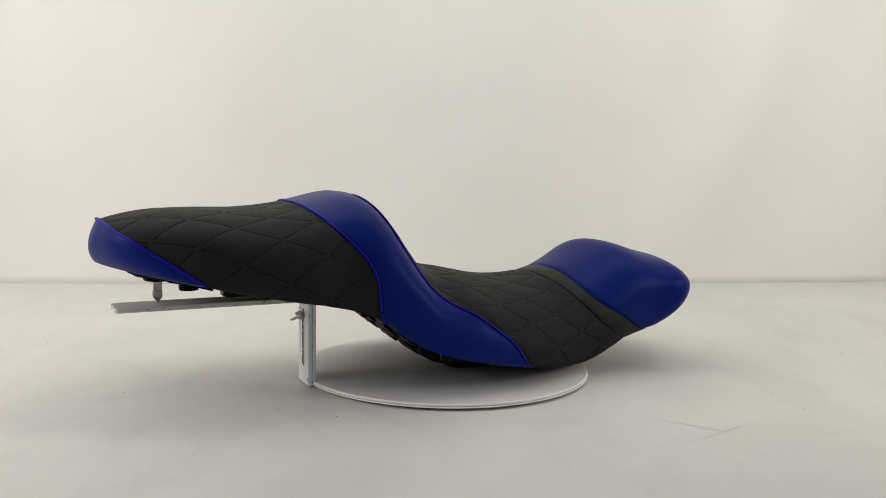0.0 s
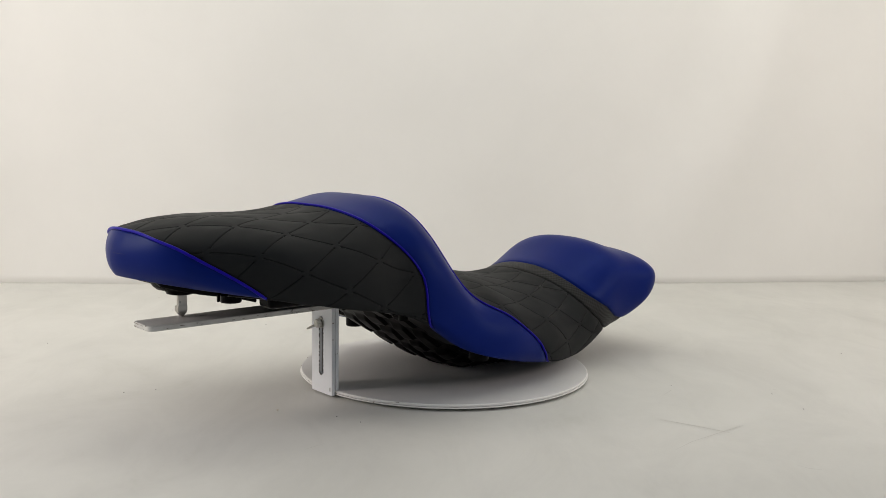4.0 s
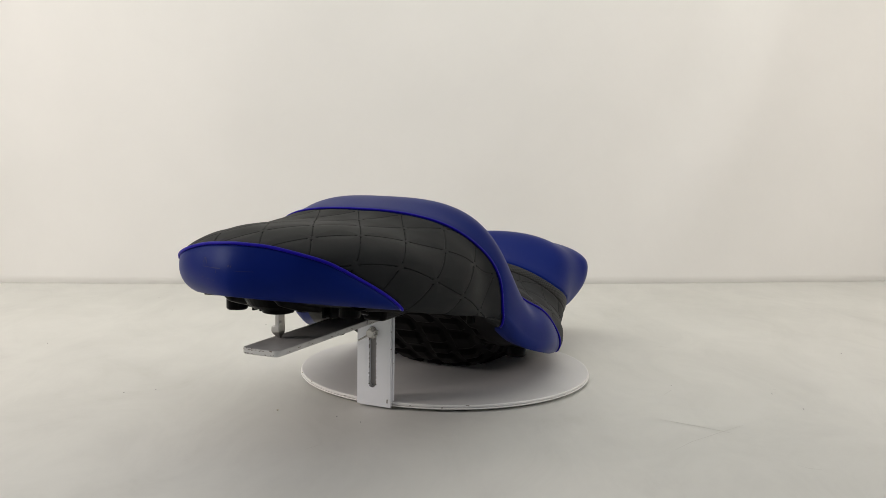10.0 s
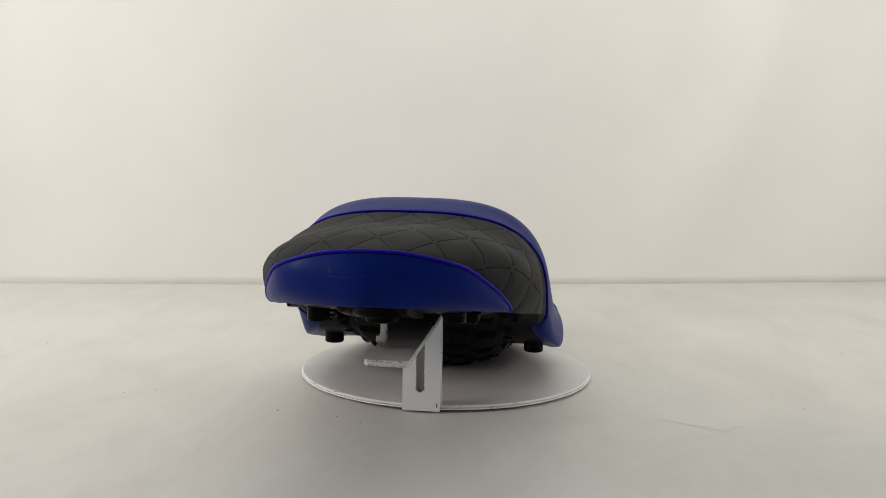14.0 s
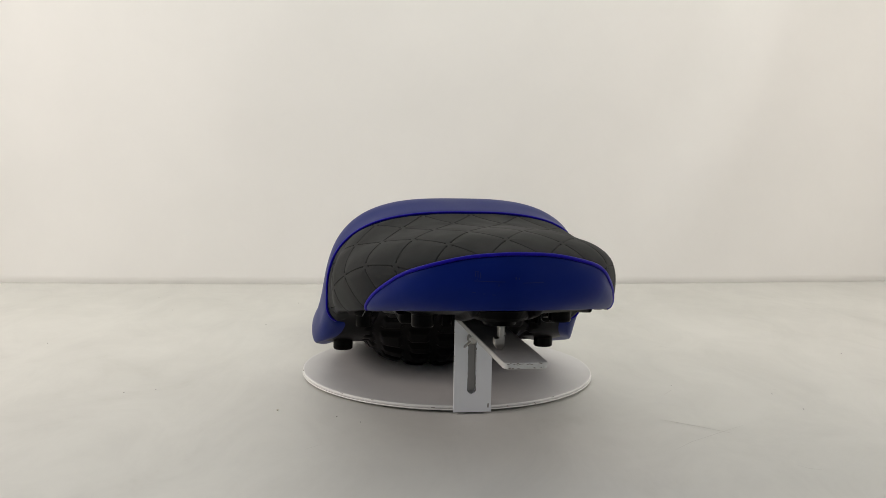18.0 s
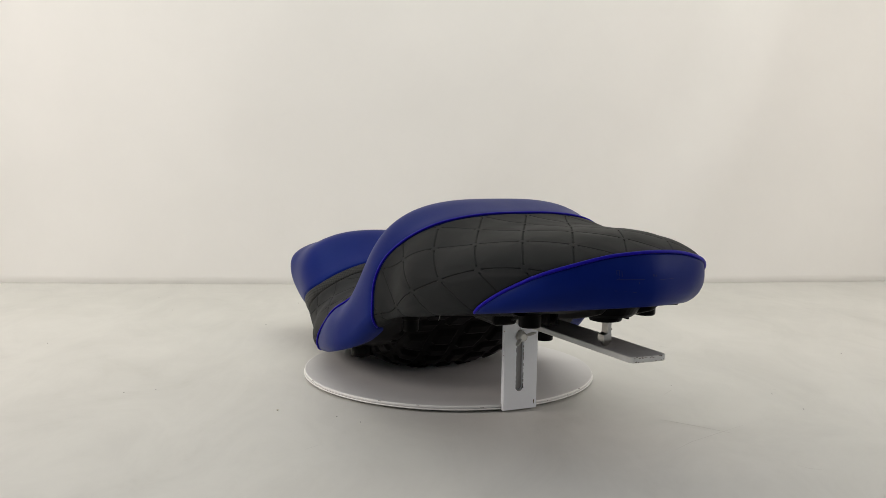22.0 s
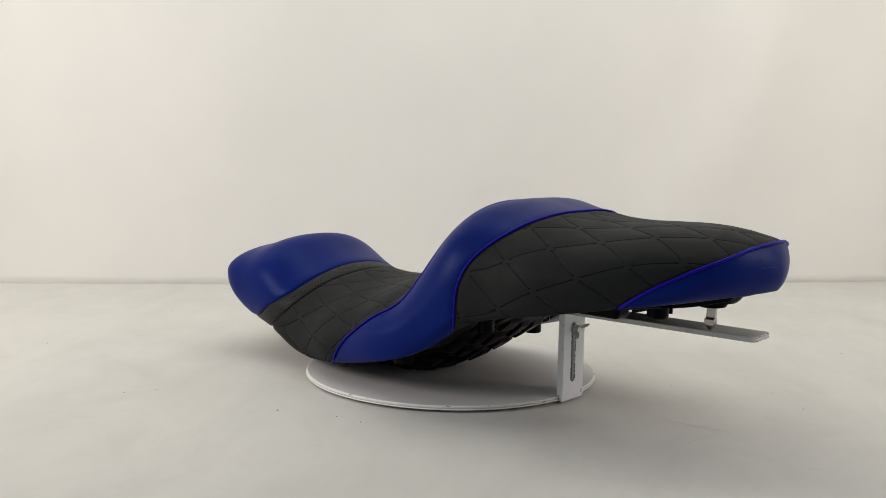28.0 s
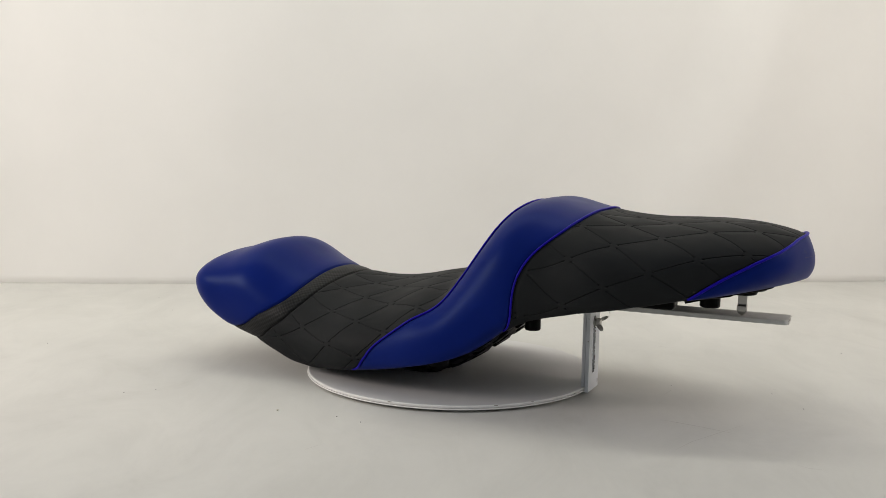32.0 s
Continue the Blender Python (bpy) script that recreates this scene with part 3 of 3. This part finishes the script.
    for _ in range(16):
        x = 0.23 + 0.20 * random.random()
        w, z = 0.0005 + 0.0018 * random.random(), 0.1096 + 0.0045 * random.random()
        y = b1 + (c1 - b1) * (x - x1) / (tip - x1)
        chip(x - w, x + w, y - 0.0006, y + 0.00025, z, z + 0.0005)
    for _ in range(4):
        z, sd = 0.002 + 0.1 * random.random(), random.choice((b0, b1))
        h = 0.0003 + 0.0006 * random.random()
        chip(x0 + 0.0022, x1 - 0.0008, sd - 0.0006, sd + 0.0006, z, z + h)
    chip(x0, x1 + 0.0003, b1 - 0.0042, b1 - 0.0030, 0.004, 0.0088)
    for _ in range(12):
        g, w = 2 * math.pi * random.random(), 0.0006 + 0.0020 * random.random()
        bm = bmesh.new()
        z = random.choice((0.0006, 0.0022, 0.0042))
        box(bm, 0.1992 + (0.001 if z < 0.001 else 0), 0.2002 + (0.001 if z < 0.001 else 0), -w, w, z, z + 0.0004)
        bmesh.ops.transform(bm, matrix=pose(0.0057, 0.0118, 0, 0, 0, math.degrees(g)), verts=bm.verts)
        part("paint_chip", bm, CHIP, root)
    # wing bolt through the slot
    washer = lathe([(0.0068, 0.0), (0.0068, 0.0014)], 24)
    bmesh.ops.transform(washer, matrix=pose(x1, slot_b, 0.0884, 0, 90, 0), verts=washer.verts)
    part("washer", washer, ZINC, root, "grey zinc washer")
    bolt = lathe([(0.0032, 0.0), (0.0032, 0.0125), (0.0024, 0.0135)], 20)
    bmesh.ops.transform(bolt, matrix=pose(x1 - 0.011, slot_b, 0.0884, 0, 90, 0), verts=bolt.verts)
    part("bolt", bolt, ZINC, root, "threaded bolt end")
    nut = lathe([(0.0050, 0.0), (0.0058, 0.0012), (0.0055, 0.0055), (0.0042, 0.0068)], 20)
    bmesh.ops.transform(nut, matrix=pose(x1 + 0.0014, slot_b, 0.0884, 0, 90, 0), verts=nut.verts)
    hub = part("wing_nut", nut, ZINC, root, "zinc wing nut")
    for turn in (24, 214):
        bm = bmesh.new()
        n = 14
        front, back = [], []
        for k in range(n):
            g = 2 * math.pi * k / n
            y = 0.0092 + 0.0062 * math.cos(g)
            x = 0.0048 + 0.0040 * math.sin(g) + 0.55 * (y - 0.0037)
            front.append(bm.verts.new((x, y, 0.0008)))
            back.append(bm.verts.new((x, y, -0.0008)))
        bm.faces.new(front)
        bm.faces.new(back[::-1])
        for k in range(n):
            j = (k + 1) % n
            bm.faces.new((front[k], back[k], back[j], front[j]))
        bmesh.ops.transform(bm, matrix=pose(x1 + 0.0014, slot_b, 0.0884, turn, 0, 0), verts=bm.verts)
        bmesh.ops.recalc_face_normals(bm, faces=bm.faces[:])
        part("wing", bevelled(bm, 0.0005, 1), ZINC, hub)
    return root


stand = build_stand()


# ---- the motorcycle seat ----
def build_seat():
    root = new("motorcycle_seat")
    tagged(root, "blue and black quilted vinyl two-up motorcycle seat with blue piping", "seat")
    nose_end = lambda v: np.full(np.shape(v), NOSE + 1e-5)
    tail_cap(root)
    panel("rear_panel", SEAM_TAIL, SEAM_HUMP_REAR, BLACK, root, 470, 940, "black vinyl passenger panel with stitched diamonds", quilt=(0.045, 0.07, 0.0, 0.0935, 0.0547))
    panel("hump_band", SEAM_HUMP_REAR, SEAM_HUMP_FRONT, BLUE, root, 140, 240, "smooth royal blue vinyl backrest band")
    panel("front_panel", SEAM_HUMP_FRONT, SEAM_STRIP_REAR, BLACK, root, 430, 940, "black vinyl rider panel with stitched diamonds", quilt=(-0.1513, -0.22, 0.135, 0.0886, 0.0515))
    panel("carbon_strip", SEAM_STRIP_REAR, SEAM_STRIP_FRONT, CARBON, root, 44, 240, "black carbon-weave vinyl strip")
    panel("nose_panel", SEAM_STRIP_FRONT, nose_end, BLUE, root, 200, 240, "smooth royal blue vinyl nose panel", seam_b=False)
    cord("tail_piping", SEAM_TAIL, root, 0.0017, 0.0007)
    cord("hump_rear_piping", SEAM_HUMP_REAR, root)
    cord("hump_front_piping", SEAM_HUMP_FRONT, root)
    return root


seat = build_seat()

# ---- the seat's underside: moulded pan, rubber feet, latch pin ----
KEEL = spline([-0.30, -0.24, -0.17, -0.10, -0.02, 0.01, 0.041, 0.0756, 0.105, 0.13, 0.15, 0.18, 0.30, 0.40, 0.46], [0.080, 0.045, 0.013, 0.0062, 0.0052, 0.0065, 0.0200, 0.0430, 0.0670, 0.0880, 0.1010, 0.1130, 0.136, 0.153, 0.172])


def pan_surface(a, w):
    """The moulded underside: w from -1 to 1 across."""
    top, half, n, belt, edge, tuck = form(a)
    low = np.where(a > CAP_A, np.minimum(hem_half(a) * 0.97, half * tuck), half * tuck)
    edge = np.where(a > CAP_A, hem_z(a), edge)
    low = low * (1 - 0.07 * np.clip((a - 0.28) / 0.07, 0, 1))
    y = w * low * 0.985
    drop = np.maximum(1 - np.clip(np.abs(y) / 0.102, 0, 1) ** 2.7, 0) ** 0.64
    rim = edge + 0.003
    keel = np.minimum(KEEL(a), rim)
    z = rim + (keel - rim) * drop
    # rows of moulded blocks over the belly, staggered, with gaps between them
    row = np.abs(y) / 0.037 + 0.5 + 0.12 * np.sin(a * 41)
    cell = (a / 0.035 + 0.43 * np.floor(row) + 0.16 * np.sin(a * 57 + 2.1 * np.floor(row))) % 1.0
    ease = lambda q: np.clip((q - 0.10) / 0.10, 0, 1) * np.clip((0.86 - q) / 0.10, 0, 1)
    belly = np.clip((0.112 - np.abs(y)) / 0.006, 0, 1) * np.clip((a + 0.06) / 0.03, 0, 1) * np.clip((0.20 - a) / 0.01, 0, 1)
    z = z + 0.0050 * (1 - ease(cell) * ease(row % 1.0)) * belly
    # long stiffening ribs under the passenger end
    rear = np.clip((a - 0.21) / 0.01, 0, 1) * np.clip((0.44 - a) / 0.01, 0, 1)
    z = z - 0.004 * rear * np.exp(-((np.abs(y) - 0.095) / 0.004) ** 4) - 0.006 * rear * np.exp(-((np.abs(y) - 0.030) / 0.005) ** 4)
    return np.stack([a, y, z], -1)


def cup(name, a, b, z0, z1, r, parent, label, mat=None):
    """A round rubber buffer with a chamfered foot."""
    bm = lathe([(r * 0.55, z0 + 0.003), (r * 0.62, z0), (r * 0.92, z0), (r, z0 + 0.0015), (r, z0 + 0.55 * (z1 - z0)), (r * 1.12, z0 + 0.6 * (z1 - z0)), (r * 1.15, z1)], 28, (a, b, 0.0))
    return part(name, bm, mat or RUBBER, parent, label)


def latch_tongue(a, b):
    """A flat steel tongue, thicker and hooked below, ground to a point."""
    bm = bmesh.new()
    rows = []
    for z, ha, b0, b1 in ((0.1450, 0.0052, -0.0005, 0.0044), (0.1300, 0.0052, -0.0005, 0.0044), (0.1286, 0.0055, -0.0008, 0.0046), (0.1280, 0.0056, -0.0048, 0.0046),
                          (0.1225, 0.0056, -0.0050, 0.0046), (0.1205, 0.0048, -0.0042, 0.0044), (0.1158, 0.0012, -0.0008, 0.0028)):
        rows.append([bm.verts.new((a + x, b + y, z)) for x, y in ((-ha, b0), (ha, b0), (ha, b1), (-ha, b1))])
    for p, q in zip(rows, rows[1:]):
        for k in range(4):
            j = (k + 1) % 4
            bm.faces.new((p[k], q[k], q[j], p[j]))
    bm.faces.new(rows[0])
    bm.faces.new(rows[-1][::-1])
    bmesh.ops.recalc_face_normals(bm, faces=bm.faces[:])
    return bevelled(bm, 0.0006, 2)


def build_underside(root):
    a = np.linspace(NOSE + 0.03, CAP_A + CAP_REACH - 0.0005, 420)
    w = np.linspace(-1, 1, 171)
    A, Wd = np.meshgrid(a, w, indexing="ij")
    part("seat_pan", grid_mesh("seat_pan", pan_surface(A, Wd)[:, ::-1]), PLASTIC, root, "ribbed black moulded plastic seat pan")
    for sd in (-1, 1):
        cup("rubber_foot", 0.056, sd * 0.136, 0.0435, 0.066, 0.0128, root, "short round black rubber foot")
        cup("rubber_foot", 0.367, sd * 0.070, 0.1370 + 0.0020 * sd, 0.158, 0.0115, root, "short round black rubber foot")
        bm = bmesh.new()
        box(bm, 0.276, 0.330, sd * 0.076 - 0.014, sd * 0.076 + 0.014, 0.1290, 0.146)
        part("rubber_block", bevelled(bm, 0.005, 3), RUBBER, root, "long black rubber support block")
        bm = bmesh.new()
        box(bm, -0.010, 0.010, -0.009, 0.009, -0.0018, 0.0018)
        bmesh.ops.transform(bm, matrix=pose(0.349, sd * 0.068, 0.1412, 0, -16, 0), verts=bm.verts)
        part("rubber_tab", bevelled(bm, 0.0010, 2), RUBBER, root, "flat slanted black rubber tab")
        bm = bmesh.new()
        box(bm, 0.352, 0.368, sd * 0.044 - 0.006, sd * 0.044 - 0.0035, 0.135, 0.158)
        box(bm, 0.352, 0.368, sd * 0.044 + 0.0035, sd * 0.044 + 0.006, 0.135, 0.158)
        box(bm, 0.352, 0.3545, sd * 0.044 - 0.006, sd * 0.044 + 0.006, 0.135, 0.158)
        part("bracket", bm, PLASTIC, root, "small moulded black bracket")
    cup("rubber_foot", 0.170, -0.116, 0.0962, 0.120, 0.0095, root, "small round black rubber foot under the hump")
    cup("rubber_foot", 0.164, 0.117, 0.1030, 0.118, 0.0055, root, "small round black rubber foot under the hump")
    boss = lathe([(0.0125, 0.1415), (0.016, 0.1425), (0.018, 0.147), (0.027, 0.1485), (0.031, 0.152), (0.036, 0.160)], 40, (0.3936, 0.0018, 0.0))
    part("latch_boss", boss, PLASTIC, root, "stepped black latch boss")
    latch = part("latch_tongue", latch_tongue(0.3936, 0.0018), STEEL, root, "bright steel latch tongue with a hooked pointed tip")
    rivet = lathe([(0.0013, 0.0), (0.0013, 0.0012)], 12)
    bmesh.ops.transform(rivet, matrix=pose(0.3970, 0.0062, 0.1330, -90, 0, 0), verts=rivet.verts)
    part("rivet", rivet, BARE, latch, "small grey rivet")


build_underside(seat)


def small_marks(root):
    """Unreadable pressed marks on the tail face, their shade painted as darker strips, and loose threads under the hem.
    """
    cap = bpy.data.objects["tail_panel"]
    co = np.array([v.co[:] for v in cap.data.vertices])
    strokes = [(-0.036 + 0.0023 * k, -0.036 + 0.0023 * k + 0.0006, 0.1985 - 0.0006 * (k % 3), 0.2022 + 0.0007 * (k % 2)) for k in range(3)]
    strokes += [(-0.036, -0.0325, 0.2026, 0.2031), (-0.0365, -0.010, 0.1945, 0.1950), (-0.0345, -0.0338, 0.1955, 0.1968), (-0.001, 0.0002, 0.1970, 0.1990), (0.002, 0.0028, 0.1968, 0.1985),
                (0.006, 0.026, 0.1936, 0.1940), (-0.038, -0.035, 0.1840, 0.1844), (-0.029, -0.027, 0.1832, 0.1836), (-0.021, -0.018, 0.1826, 0.1831), (-0.016, -0.0152, 0.1905, 0.1925)]
    for b0, b1, z0, z1 in strokes:
        n = max(2, int((b1 - b0) / 0.003) + 1)
        rows = []
        for z in (z0, z1):
            row = []
            for b in np.linspace(b0, b1, n + 1):
                near = co[np.argsort((co[:, 1] - b) ** 2 + (co[:, 2] - z) ** 2 + np.where(co[:, 0] < 0.42, 1.0, 0.0))[:4]]
                w = 1 / (1e-7 + (near[:, 1] - b) ** 2 + (near[:, 2] - z) ** 2)
                row.append((float((near[:, 0] * w).sum() / w.sum()) + 0.0004, b, z))
            rows.append(row)
        part("pressed_mark", grid_mesh("pressed_mark", np.array(rows)), PRESS_SHADE, cap)
    for a, b, z, turn in ((0.262, -0.120, 0.131, -0.8),):
        path = [(a + 0.005 * t * math.cos(turn), b - 0.004 * t, z + 0.002 - 0.010 * t + 0.003 * t * t) for t in np.linspace(0, 1, 9)]
        part("loose_thread", tube("loose_thread", path, 0.00035, 5), THREAD, root, "loose pale thread end")


small_marks(seat)


# ---- motion: stand and seat turn together on the turntable ----
TURN = [-165.0, -160.99, -157.0, -153.03, -149.06, -145.07, -141.06, -137.03, -132.97, -128.88, -124.76, -120.62, -116.46, -112.29, -108.11, -103.92, -99.74,
        -95.56, -91.41, -87.28, -83.17, -79.09, -75.05, -71.04, -67.05, -63.1, -59.16, -55.23, -51.3, -47.35, -43.36, -39.31, -35.16]
SEAT_IN_TURNTABLE = pose(0.00279, -0.01517, 0.0, 0, 0, 10.416)


def motions():
    rows = [(float(t), pose(0, 0, 0, 0, 0, deg) @ SEAT_IN_TURNTABLE) for t, deg in enumerate(TURN)]
    walk(stand, rows)
    walk(seat, rows)


motions()
